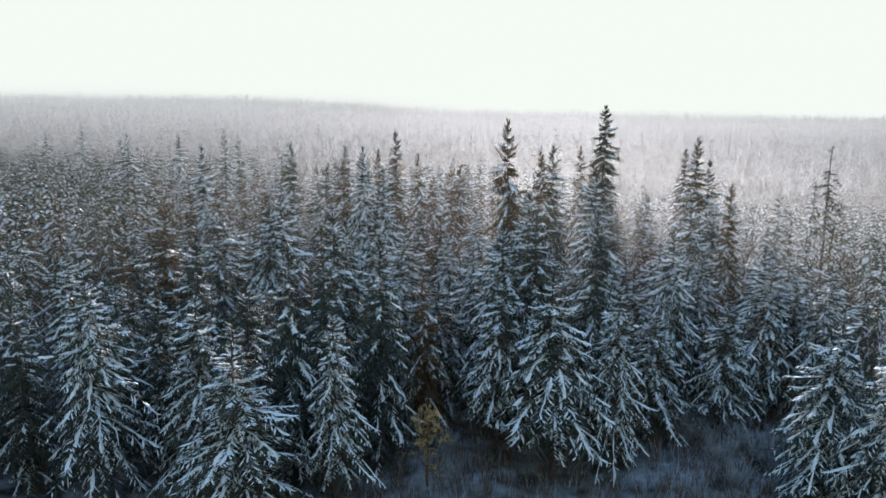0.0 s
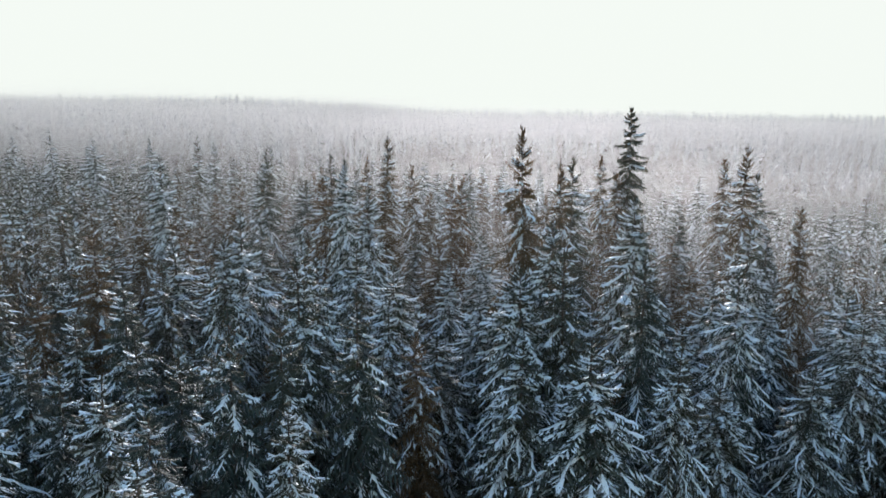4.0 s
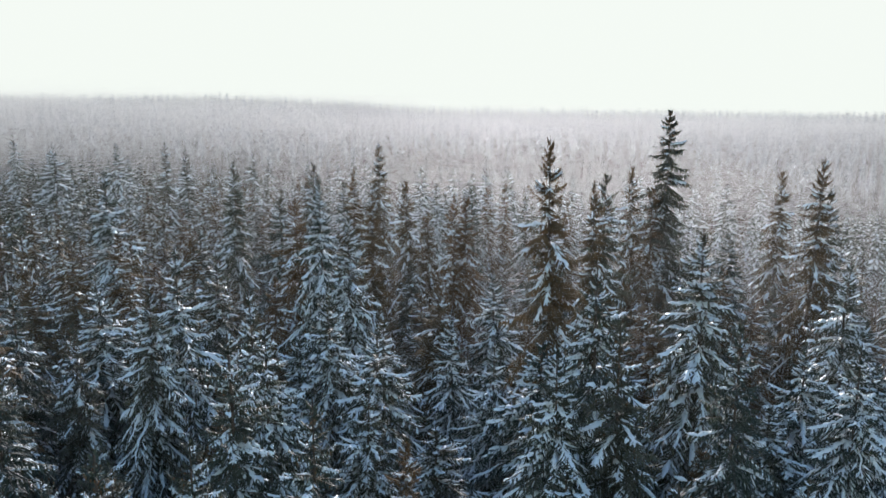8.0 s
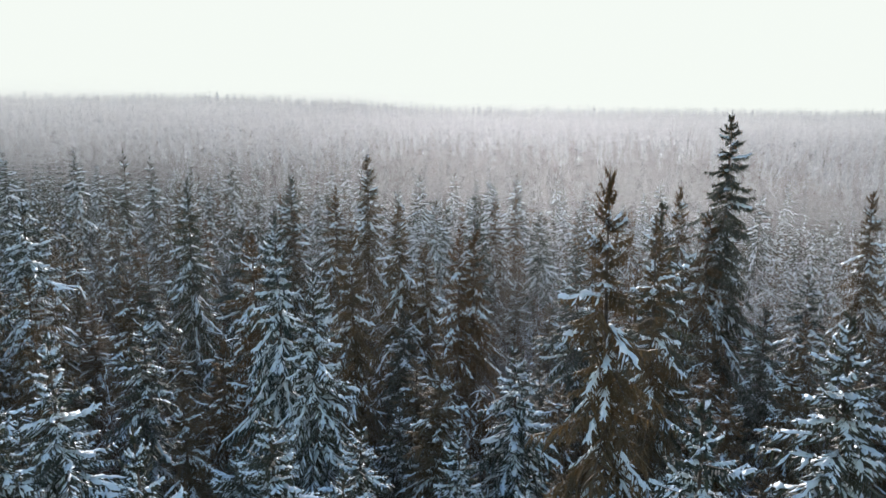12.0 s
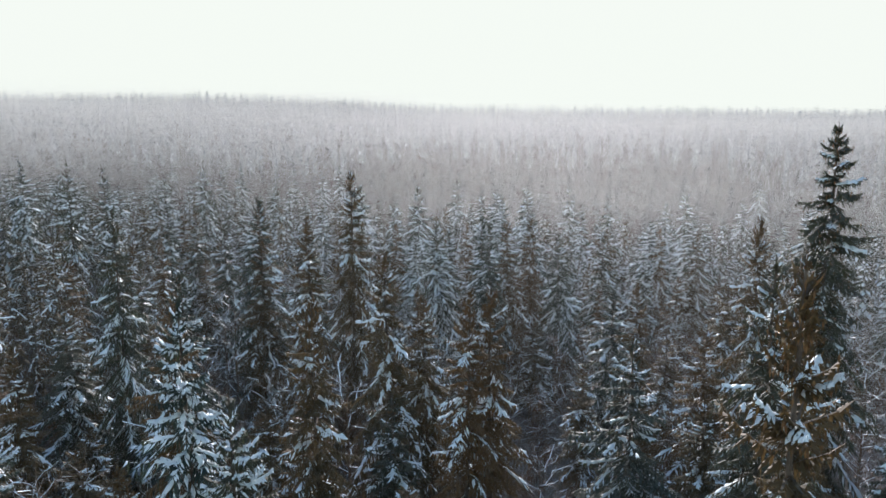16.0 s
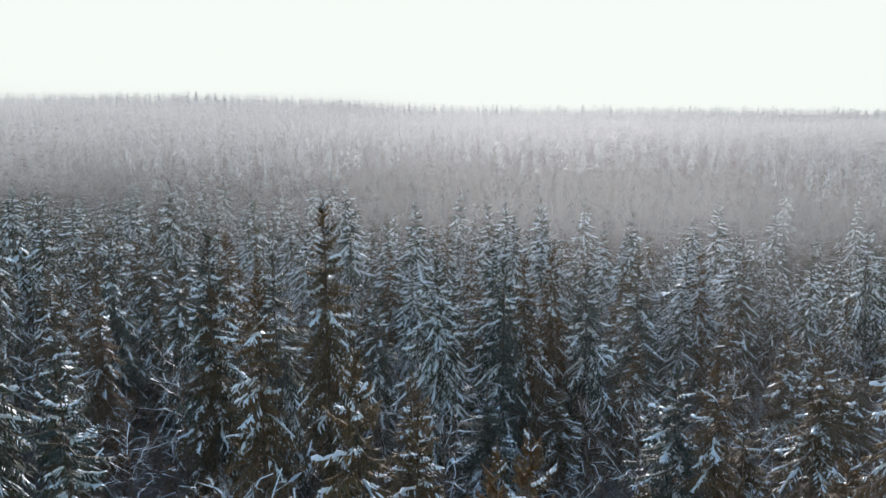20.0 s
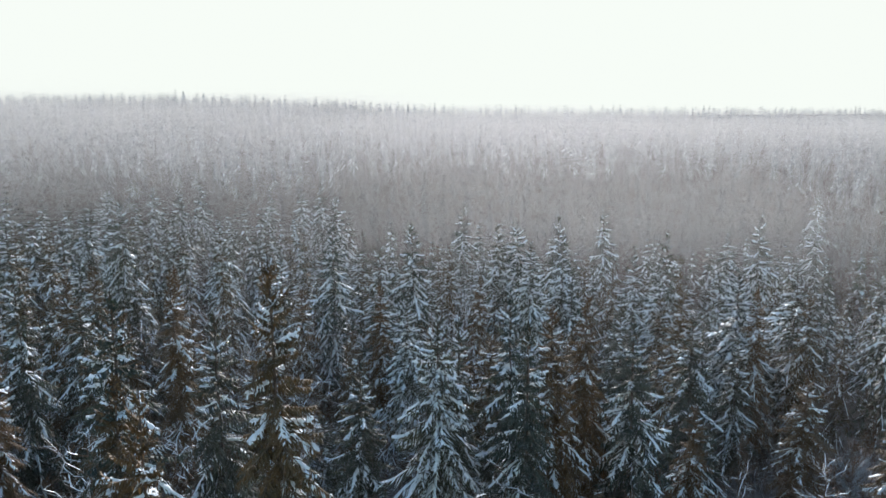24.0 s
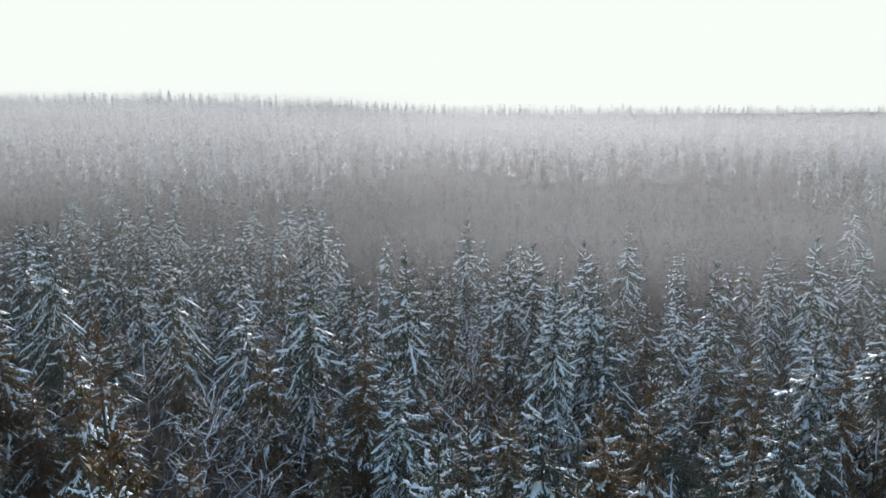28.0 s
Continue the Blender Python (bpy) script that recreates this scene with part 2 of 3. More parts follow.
    for hand in (-1, 1):
        tip = p + side * hand * w + d * w * R(0.4, 1.0, n, S) - up * w * R(0.2, 0.75, n, S)
        arm = tip - p
        flat = unit(np.cross(arm, up))
        th = fine * (0.6 + 0.9 * w) * R(0.75, 1.3, n, S)
        mid = p + arm * R(0.3, 0.55, n, S)
        put(crown, np.stack([p - arm * 0.1, mid + flat * th - up * th * 0.5, tip, mid - flat * th - up * th * 0.4], -2), [(0, 1, 2), (0, 2, 3)])
        for j in range(sub):
            f = R(0.2, 0.85, n, S)
            o = p + arm * f
            e = o + arm * R(0.2, 0.42, n, S) + flat * (1 if j % 2 else -1) * w * R(0.18, 0.45, n, S) - up * w * R(0.08, 0.4, n, S)
            put(crown, np.stack([o - arm * 0.5 * fine / (0.3 + w), e, o + arm * 0.9 * fine / (0.3 + w)], -2), [(0, 1, 2)])
        has = laden[:, None] & (rng.random((n, S)) < 0.7)
        if has.any():
            c0, c1 = R(-0.05, 0.2, n, S), R(0.45, 0.85, n, S)
            m0 = p + arm * (c0 + c1) / 2 + arm * R(-0.12, 0.12, n, S)
            ws = (fine * 0.62 + 0.04 * w) * R(0.5, 1.35, n, S)
            lift = up * R(0.05, 0.13, n, S)
            quad = np.stack([p + arm * c0 + lift * 0.4, m0 + flat * ws, p + arm * c1, m0 - flat * ws, m0 + lift], -2)
            put(snow, quad[has], [(0, 1, 4), (1, 2, 4), (2, 3, 4), (3, 0, 4)])
    hang = np.minimum(0.08 + 0.22 * length[:, None] * (1 - 0.5 * s), 0.75) * rng.uniform(0.5, 1.3, (n, S))
    put(crown, np.stack([p - d * fine * 0.9, p + d * fine * 0.9, p + side * R(-0.2, 0.2, n, S) - up * hang[..., None]], -2), [(0, 1, 2)])
    ends = at(np.tile([0.8, 1.0], (n, 1)))
    d1 = unit(ends[:, 1] - ends[:, 0])
    s1 = unit(np.cross(d1, up))
    put(crown, np.stack([ends[:, 0] - s1 * 0.08, ends[:, 1] + d1 * 0.2, ends[:, 0] + s1 * 0.08], -2), [(0, 1, 2)])
    # the boughs themselves
    line = at(np.tile(np.linspace(0, 0.85, 4), (n, 1)))
    s2 = unit(np.cross(unit(line[:, -1] - line[:, 0]), up))[:, None]
    half = (np.linspace(0.04, 0.012, 4)[:, None] + 0.01) * s2
    put(trunk, np.concatenate([line - half, line + half], 1), [t_ for i in range(3) for t_ in ((i, i + 1, i + 5), (i, i + 5, i + 4))])
    # long lumps of snow along the laden boughs
    g = np.where(laden)[0]
    lumps = ((0.1, 0.36), (0.3, 0.57), (0.52, 0.8), (0.74, 1.03)) if S > 5 else ((0.1, 0.55), (0.5, 1.02))
    for first, last in lumps:
        sn = np.linspace(first, last, 3)[None] + rng.uniform(-0.06, 0.06, (n, 3)) * (last - first) * 2
        c = at(sn)
        dd = unit(at(sn + 0.04) - at(sn - 0.04))
        sd = unit(np.cross(dd, up))
        c = c + sd * rng.normal(0, 0.03, (n, 3, 1)) * np.minimum(length, 2.5)[:, None, None]
        fat = (0.035 + 0.05 * np.minimum(length, 2.6))[:, None] * rng.uniform(0.4, 1.4, (n, 3)) * np.array([0.4, 1, 0.4])
        high = up * (0.03 + fat * rng.uniform(0.6, 1.2, (n, 3)))[..., None]
        ridge = np.stack([c - sd * fat[..., None] - up * 0.02, c + high, c + sd * fat[..., None] - up * 0.02], -2)
        chosen = g[rng.random(len(g)) < (0.72 if S > 5 else 0.85)]
        put(snow, ridge[chosen].reshape(len(chosen), 9, 3), [t_ for o in (0, 3) for t_ in ((o, o + 1, o + 4), (o, o + 4, o + 3), (o + 1, o + 2, o + 5), (o + 1, o + 5, o + 4))])
    if cones:
        spots = np.where((u > 0.5) & (rng.random(n) < cones))[0]
        pc = at(rng.uniform(0.3, 1.0, (n, 5)))[spots].reshape(-1, 3) + rng.normal(0, 0.12, (len(spots) * 5, 3)) - up * 0.08
        h, r = rng.uniform(0.12, 0.2, len(pc))[:, None] * up, 0.034
        put(cone, np.stack([pc, pc + [r, 0, 0] - h * 0.4, pc + [-r * 0.5, r * 0.87, 0] - h * 0.4, pc + [-r * 0.5, -r * 0.87, 0] - h * 0.4, pc - h], -2),
            [(0, 1, 2), (0, 2, 3), (0, 3, 1), (4, 2, 1), (4, 3, 2), (4, 1, 3)])
    top = axis(height)
    crown.add([top + [0, 0, 0.3], top + [0.07, 0, -0.7], top + [-0.05, 0.06, -0.7], top + [-0.05, -0.06, -0.7]], [(0, 1, 2), (0, 2, 3), (0, 3, 1)])
    # dead lower branches and a skirt of dry brown twigs under and inside the lower crown
    m = 150 if S > 5 else 60 if S > 3 else 30
    zd = rng.uniform(0.04, 0.5, m) ** 1.15 * height
    ad, ld = rng.uniform(0, 2 * np.pi, m), rng.uniform(0.3, 0.75, m) * spread * np.minimum(1.0, 1.35 * (1 - zd / height))
    dd = np.stack([np.cos(ad), np.sin(ad), 0 * ad], -1)
    sd = np.stack([-dd[:, 1], dd[:, 0], 0 * ad], -1)
    pd = axis(zd)
    tip = pd + dd * ld[:, None] - up * ld[:, None] * R(0.15, 0.7, m)
    put(dead, np.stack([pd - sd * 0.03, pd + sd * 0.03, tip], -2), [(0, 1, 2)])
    for _ in range(5 if S > 5 else 3):
        q = pd + (tip - pd) * R(0.3, 1, m)
        e = q + dd * 0.3 * ld[:, None] * R(0, 1, m) + sd * rng.normal(0, 0.3, (m, 1)) * ld[:, None] - up * ld[:, None] * R(0.05, 0.3, m)
        put(dead, np.stack([q - dd * 0.03, q + dd * 0.03, e], -2), [(0, 1, 2)])
    return trunk, crown, snow, cone, dead


UNIT = 22.0
KINDS = {}


def spruce_kind(key, seed, spread, whorls, per, stations, snowiness, brown=False, **more):
    trunk, crown, snow, cone, dead = spruce_shape(seed, UNIT, spread, whorls, per, stations, snowiness, **more)
    parts = [("trunk", trunk.mesh("trunk", BARK)), ("crown", crown.mesh("crown", NEEDLES_BROWN if brown else NEEDLES)), ("snow", snow.mesh("snow", SNOW)), ("dead_skirt", dead.mesh("dead_skirt", DEAD))]
    if cone.n:
        parts.append(("cone_spray", cone.mesh("cone_spray", CONE)))
    KINDS[key] = parts


BASES = (0.24, 0.30, 0.18, 0.27, 0.14, 0.21)
for i in range(6):
    spruce_kind(("laden", i), 10 + i, 4.0 + 0.22 * i, 27, 6, 9, 0.9, crown_base=BASES[i], profile="full", sub=2)
    spruce_kind(("laden_far", i), 20 + i, 4.0 + 0.22 * i, 21, 5, 5, 0.68, crown_base=BASES[i], profile="full", sub=1)
for i in range(3):
    spruce_kind(("coned", i), 30 + i, 3.5 + 0.25 * i, 28, 6, 9, 0.32, brown=True, crown_base=0.14, cones=0.8, gap=0.06, profile="lean", sub=2)
    spruce_kind(("coned_far", i), 35 + i, 3.5 + 0.25 * i, 22, 5, 5, 0.30, brown=True, crown_base=0.14, cones=0.6, gap=0.06, profile="lean", sub=1)
for i in range(4):
    spruce_kind(("dusted", i), 70 + i, 3.7 + 0.28 * i, 28, 6, 9, 0.45, crown_base=0.13, cones=0.45, gap=0.06, profile="lean", sub=2)
    spruce_kind(("dusted_far", i), 75 + i, 3.7 + 0.28 * i, 22, 5, 5, 0.42, crown_base=0.13, gap=0.06, profile="lean", sub=1)
spruce_kind(("crest", 0), 41, 3.1, 46, 5, 10, 0.2, crown_base=0.2, cones=0.9, gap=0.1, profile="spire", ragged=0.1, sub=3)
spruce_kind(("snag", 0), 43, 2.0, 26, 4, 4, 0.1, crown_base=0.5, gap=0.62, profile="spire", ragged=0.4, sub=1)
WOOD_SHAPES = [spruce_shape(50 + i, UNIT, 4.0 + 0.2 * i, 16, 5, 3, 0.42, crown_base=0.2, sub=1) for i in range(4)]
WOOD_BROWN = [spruce_shape(60 + i, UNIT, 3.6 + 0.2 * i, 16, 5, 3, 0.32, gap=0.06, profile="lean", sub=1) for i in range(2)]

LABELS = {
    "laden": "tall green spruce with thick snow on drooping branches",
    "coned": "brownish spruce with hanging cones and patchy snow",
    "dusted": "dark green spruce with a light dusting of snow",
    "snag": "half-dead spruce with a bare broken-looking top",
    "crest": "very tall sparse spruce with brown cones at its top",
}
LABELS_PART = {"crown": "", "snow": "white snow lying on the branches", "cone_spray": "hanging brown cones", "dead_skirt": "dry reddish-brown lower twigs", "trunk": ""}


def nearness(x, y):
    """How near a tree comes to the flight while it can be looked at."""
    return max(30.0, abs(x) / 0.6, y - 123)


def place_spruce(key, x, y, height, turn, wide=1.0):
    base = new("spruce_tree")
    base.empty_display_size = 0.5
    base.matrix_basis = pose(x, y, float(land(x, y)) - 0.15, 0, 0, turn) @ Matrix.Diagonal((wide, wide, height / UNIT, 1))
    if nearness(x, y) > 68 and key[0] not in ("crest", "snag"):
        key = (key[0] + "_far", key[1])
    for name, me in KINDS[key]:
        tagged(new(name, me), LABELS_PART[name], kind="stuff" if name in ("snow", "cone_spray", "dead_skirt") else "").parent = base
    return tagged(base, LABELS[key[0].split("_")[0]], "tree", "spruces of the forest")


# tops of the trees that stand out: x, y, height of the tip, kind
TOPS = """-15 51.7 15.8 L, -12.5 59 21.7 C, 10 61.9 19 L, -5.5 63.9 21.8 C, -10 68.2 23.4 C, 14.7 69.4 23.6 C, 9.1 70.2 23.3 C, -9.6 72.5 22.4 L, 9.2 75.7 24.9 L,
6.2 78 20.1 L, 35 78.7 18.2 L, -4.4 79.4 20.4 L, -7.2 81.8 22 L, 17.2 81.2 26.3 L, 7.7 84 32 C, -19.5 81.3 22.6 L, 32.9 83.6 25 C, -18.5 85.3 24.4 L,
23.4 73.5 21 L, -43 91.3 12.2 L, -27.8 91.9 20.3 L, -7.6 93.2 25.7 L, 12.8 94.3 28.5 C, 34.7 102 29.8 C, -3.5 115.4 26.5 C, -6.5 103.8 26.7 C, 1.1 107.9 25.8 C,
2.6 109.5 25.7 C, 11.1 110.8 21.9 L, 38 116.5 27.5 C, 17.8 117.4 20.7 C, 25.2 117.2 34.1 T, -1.2 118.6 22.7 C, 16.3 128.5 21 C, -19.2 121.5 23.8 L,
-11.4 129 27 C, -1.8 127.2 21.3 C, -30.4 126.5 19.1 L, -8.8 139.8 29.7 C, 15.1 132.6 19.4 L, 27.2 137.6 19 C, -18.9 143.3 22.3 C, -31.6 144.2 19.9 L,
3.3 145.3 12.1 L, -0.9 153 22.9 L, -15.3 151.2 23.3 L, -63.8 152.7 21.2 L, 33.9 156.3 14.5 C, 5.3 152.2 22.6 L, -6.7 158.1 17.6 L, -48 164 29.3 L,
8 159.4 21.8 C, 5.1 159.5 22.6 L, -27.2 160.2 21.2 L, 14.7 160 19.8 L, 11.2 161.8 22.1 C, 0.6 160.5 20.6 L, -24.1 168.1 22.9 C, -47.7 173 27.8 L,
21.9 167.7 18.2 L, -65.3 184 28.3 L, -38.2 183 20.1 C, 33.7 187.2 17.4 L, 41.5 189.5 18.2 L, -13.6 191.5 23.7 L, -42.8 188.9 20.2 L, -20.5 195.2 18.6 L,
-41.2 198 25.8 L, 16 196.9 17.7 L, -4 194 23.1 L, 10.8 211 20.6 L, 3.5 240.1 19.9 L, -57 220.5 22 L, -107.3 221.9 29.2 L, -54.2 269.5 20.6 L, -28 272 21 L,
-38.7 119.9 27.4 L, -62.4 158.5 21.3 L, 19.9 231.3 13.9 L, -46.3 90.8 17.8 L, -32.3 83.5 22.8 C, -10.3 97 28.4 L, 38.7 106.2 26.5 L, 53.9 117 20.7 L,
44.7 88.7 17 L, -82.7 191 26.5 L, -123 231 27.6 L, -19 145 26.6 L, 9.8 188 21.7 L, 14.7 195.8 21.2 L, 15.2 102.5 28.4 L, 22.8 120.8 27.6 C, -77.9 184.4 27.6 L,
61 191 19.2 L, -57.3 199.7 22.7 L, -51.5 202.4 21.6 L, -29.8 201.6 22.9 L, -21.7 249.8 20 L, 29.5 240 19.3 L, 30.5 204 20.3 L, 50.8 222 19 L, 76 253 12.8 L,
-35.2 163.5 23.7 L, 7.6 210.2 20.6 L, 25 199.6 18.9 L, 14.5 199 15.4 L, 50.6 233.5 15 L, -44.3 292.9 16.6 L, 101.5 303.5 13.8 L, 100.4 263.9 14.4 L,
-28.4 57.1 20 L, -10.2 62.1 20.7 C, 46.7 85.1 15.1 L, 37.9 76.3 14.9 L, -20.9 100.4 21.4 L, -11.5 77.4 23 L, 6.3 69.9 22.2 L, 29.6 85.9 23.2 L,
-25.8 125.9 27.8 L, -14.2 106.5 25.4 C, 31.3 112.7 21.2 L, 4.3 94.7 20.6 L, 16 206 21.8 L, 23.7 116.4 25.9 C, 27.2 196 17.3 L, -78.5 220.6 23.1 L,
-94 329 17.7 L, -35.1 172.9 20.1 L, -67.7 276.6 19.3 L, -8.3 196.2 20.8 L, -91.4 298.6 13.8 L, -88.2 297.3 16.7 L, -60.3 229.1 21.5 L, -59.3 269.4 19.9 L,
-28.1 221.5 19.2 L, -34.4 282.4 18.3 L, 26 183.4 17.1 C, 67 132.4 21.1 L, 53 101 28.4 S"""
BROAD = ((6, 78), (35, 79), (34, 187), (42, 190), (17, 81), (10, 62), (-32, 84), (-28, 92), (38, 106), (-15, 52))
rng = np.random.default_rng(5)
stand, spruces = [], []
for item in TOPS.replace("\n", " ").split(","):
    x, y, top, kind = item.split()
    x, y, top = float(x), float(y), float(top)
    high = top - float(land(x, y))
    key = {"L": ("laden", rng.integers(6)), "C": ("coned", rng.integers(3)), "T": ("crest", 0), "S": ("snag", 0)}[kind]
    if kind == "C" and y < 72:
        key = ("dusted", rng.integers(4))
    if kind == "L" and 98 < y < 182 and rng.random() < 0.88:
        key = ("dusted", rng.integers(4))
    stand.append((x, y))
    spruces.append((key, x, y, max(high, 8.0), 1.2 if kind in "TS" else 1.12 if (round(x), round(y)) in BROAD else rng.uniform(0.74, 0.98)))

# bare trees that stand in thickets among the spruces
THICKET = [(16, 143), (10, 137), (4, 150.5), (-29, 149.5), (20.5, 147), (24, 141), (29, 147), (-12, 159), (-5, 149.5), (30.5, 129.5), (12.5, 148), (7, 142), (-23, 137), (-26.5, 155.5),
           (20, 128.5), (-6, 170), (-2, 173), (-13, 172.5), (8.5, 170), (18, 170), (-30, 172), (34, 139), (22, 156), (-36, 139), (-16, 132), (5, 131), (-20, 164), (0, 139)]
bare = [(x, y, float(rng.uniform(9, 13.5))) for x, y in THICKET]
# open spots: the trail, small clearings and thickets of shrubs
OPEN = [(0.5, 58, 4.0), (0.8, 66, 3.6), (1.2, 73, 3.0), (1.0, 80, 2.4), (-28.5, 63, 3.2), (-35, 76, 3.6), (-42, 89, 4.2), (-47, 97, 5.0), (-50, 106, 5.5), (34, 64, 8.0), (43, 178, 6.5), (37, 172, 5.0), (36, 165, 4.5), (45, 168, 6.0), (30, 173, 3.5), (27, 163, 5.0), (23.5, 152, 4.5), (31, 159, 4.0), (36, 177, 4.0), (49, 176, 6.0), (20, 62, 3.0), (26, 63, 4.0)]


def clear(x, y):
    return all((x - a) ** 2 + (y - b) ** 2 > r * r for a, b, r in OPEN)


cells = {}


def free_spot(x, y, gap):
    i, j = int(x // 5), int(y // 5)
    for a in range(i - 1, i + 2):
        for b in range(j - 1, j + 2):
            if any((x - p) ** 2 + (y - r) ** 2 < gap * gap for p, r in cells.get((a, b), ())):
                return False
    return True


for x, y in stand + THICKET:
    cells.setdefault((int(x // 5), int(y // 5)), []).append((x, y))
fill = []
for _ in range(16000):
    y = math.sqrt(rng.uniform(50 ** 2, 292 ** 2))
    x = rng.uniform(-1, 1) * (0.70 * y + 14)
    gap = 4.4 if y < 118 or x < -32 or y > 176 else 5.4
    if y > 222 and rng.random() < np.interp(y, [222, 242, 292], [0.1, 0.9, 0.985]) - 0.4 * (x < -30 and y < 275):
        continue
    if y < 56 and abs(x) < 30 or y < 64 and 4 < x < 30 or y < 65 and -8 < x <= 4:
        continue
    if not clear(x, y) or not free_spot(x, y, gap):
        continue
    cells.setdefault((int(x // 5), int(y // 5)), []).append((x, y))
    fill.append((x, y))


fill.sort(key=lambda p: nearness(*p))
near_wood, near_brown, woods = [], [], []
for x, y in fill:
    high = rng.uniform(12.5, 18.5) + 1.5 * (x < -25) + (x < -35 and y > 125) * rng.uniform(0.0, 3.5)
    brown = rng.random() < np.interp(y, [60, 90, 105, 145, 200], [0.05, 0.15, 0.7, 0.7, 0.55]) + 0.15 * (x < -20 and y > 120) + 0.25 * (-45 < x < -10 and 110 < y < 165)
    if y > 118 and x > -32:
        high += -2.5 if y < 172 else 2.5
    if 92 < y < 225 and rng.random() < (0.3 if y > 122 and x > -48 else 0.13 if y > 105 and x > -45 else 0.06):
        bare.append((x, y, rng.uniform(10, 16)))
    elif len(spruces) < 285:
        spruces.append((("coned", rng.integers(3)) if brown else ("dusted", rng.integers(4)) if (92 < y < 215 or x < -12) and rng.random() < 0.8 else ("laden", rng.integers(6)), x, y, high, rng.uniform(0.68, 0.92)))
    elif nearness(x, y) < 110:
        (near_brown if brown else near_wood).append((x, y, high))
    else:
        woods.append((x, y, high))
# unseen trees added below and behind the view to keep sky light off the ground
for _ in range(420):
    x, y = rng.uniform(-45, 45), rng.uniform(-40, 49)
    if free_spot(x, y, 4.4):
        cells.setdefault((int(x // 5), int(y // 5)), []).append((x, y))
        woods.append((x, y, min(rng.uniform(11, 15), 29.5 - 0.56 * y)))
for key, x, y, high, wide in spruces:
    place_spruce(key, x, y, high, rng.uniform(0, 360), wide)

# ---- woods farther off, too many to count ----


def far_spruce(seed, tiers, per, snowy):
    """A spruce of unit height for the woods far off: needled sprays in tiers, with snow on them."""
    r = np.random.default_rng(seed)
    v, t, m = [], [], []

    def put(points, tris, mat):
        o = len(v)
        v.extend(points)
        t.extend([(a + o, b + o, c + o) for a, b, c in tris])
        m.extend([mat] * len(tris))

    put([(0.009, 0, 0), (-0.005, 0.008, 0), (-0.005, -0.008, 0), (0, 0, 0.95)], [(0, 1, 3), (1, 2, 3), (2, 0, 3)], 2)
    for k in range(tiers):
        u = k / tiers
        z = 0.14 + 0.84 * u
        reach = 0.175 * (1 - u) ** 0.85 + 0.012
        turn = r.uniform(0, 7)
        for b in range(per):
            a = turn + (b + r.uniform(-0.3, 0.3)) * 2 * np.pi / per
            l = reach * r.uniform(0.7, 1.3)
            c, s = math.cos(a), math.sin(a)
            drop = l * np.interp(u, [0, 0.6, 1], [0.85, 0.5, -0.1])
            w = l * r.uniform(0.3, 0.48)
            mid = np.array([c * l * 0.55, s * l * 0.55, z - drop * 0.4])
            side = np.array([-s * w, c * w, -w * 0.25])
            tip = np.array([c * l, s * l, z - drop])
            put([(0, 0, z + 0.01), tuple(mid + side), tuple(tip), tuple(mid - side), tuple(mid - [0, 0, l * 0.35])], [(0, 1, 2), (0, 2, 3), (0, 4, 2)], 0)
            if r.random() < snowy:
                g = r.uniform(0.45, 0.72)
                up = np.array([0, 0, 0.006])
                put([tuple(np.array([c * l * 0.15, s * l * 0.15, z - 0.02 * l]) + up), tuple(mid + side * g + up), tuple(mid + (tip - mid) * 0.85 + up), tuple(mid - side * g + up)], [(0, 1, 2), (0, 2, 3)], 1)
    return np.array(v), np.array(t), np.array(m)


def wood(name, spots, shapes, mats, label, category):
    """Joins many far trees into one mesh."""
    V, T, M, o = [], [], [], 0
    r = np.random.default_rng(len(spots))
    for x, y, high in spots:
        v, t, m = shapes[r.integers(len(shapes))]
        a = r.uniform(0, 6.28)
        c, s, w = math.cos(a), math.sin(a), high * r.uniform(0.62, 0.95)
        V.append(np.column_stack([x + w * (v[:, 0] * c - v[:, 1] * s), y + w * (v[:, 0] * s + v[:, 1] * c), float(land(x, y)) - 0.15 + high * v[:, 2]]))
        T.append(t + o)
        M.append(m)
        o += len(v)
    ob = new(name, mesh_from(name, np.concatenate(V), np.concatenate(T), mats, np.concatenate(M)))
    return tagged(ob, label, category, kind="stuff")


def unit_arrays(shape):
    """A spruce shape as arrays of unit height: needles, snow and bark."""
    V, T, M, o = [], [], [], 0
    for pile, mat in ((shape[1], 0), (shape[2], 1), (shape[0], 2), (shape[4], 3)):
        v, t = pile.arrays()
        V.append(v / UNIT)
        T.append(t + o)
        M.append(np.full(len(t), mat))
        o += len(v)
    return np.concatenate(V), np.concatenate(T), np.concatenate(M)


wood("slope_wood", near_wood, [unit_arrays(w) for w in WOOD_SHAPES], [NEEDLES, SNOW, BARK, DEAD], "snow-laden dark green spruces crowding the slope", "forest")
wood("brown_wood", near_brown, [unit_arrays(w) for w in WOOD_BROWN], [NEEDLES_BROWN, SNOW, BARK, DEAD], "olive-brown spruces with thin snow on the slope", "forest")
wood("spruce_wood", woods, [far_spruce(70 + i, 15, 6, 0.65) for i in range(5)], [NEEDLES, SNOW, BARK], "dense snowy spruce wood filling the slope, plus unseen trees added to block sky light", "forest")

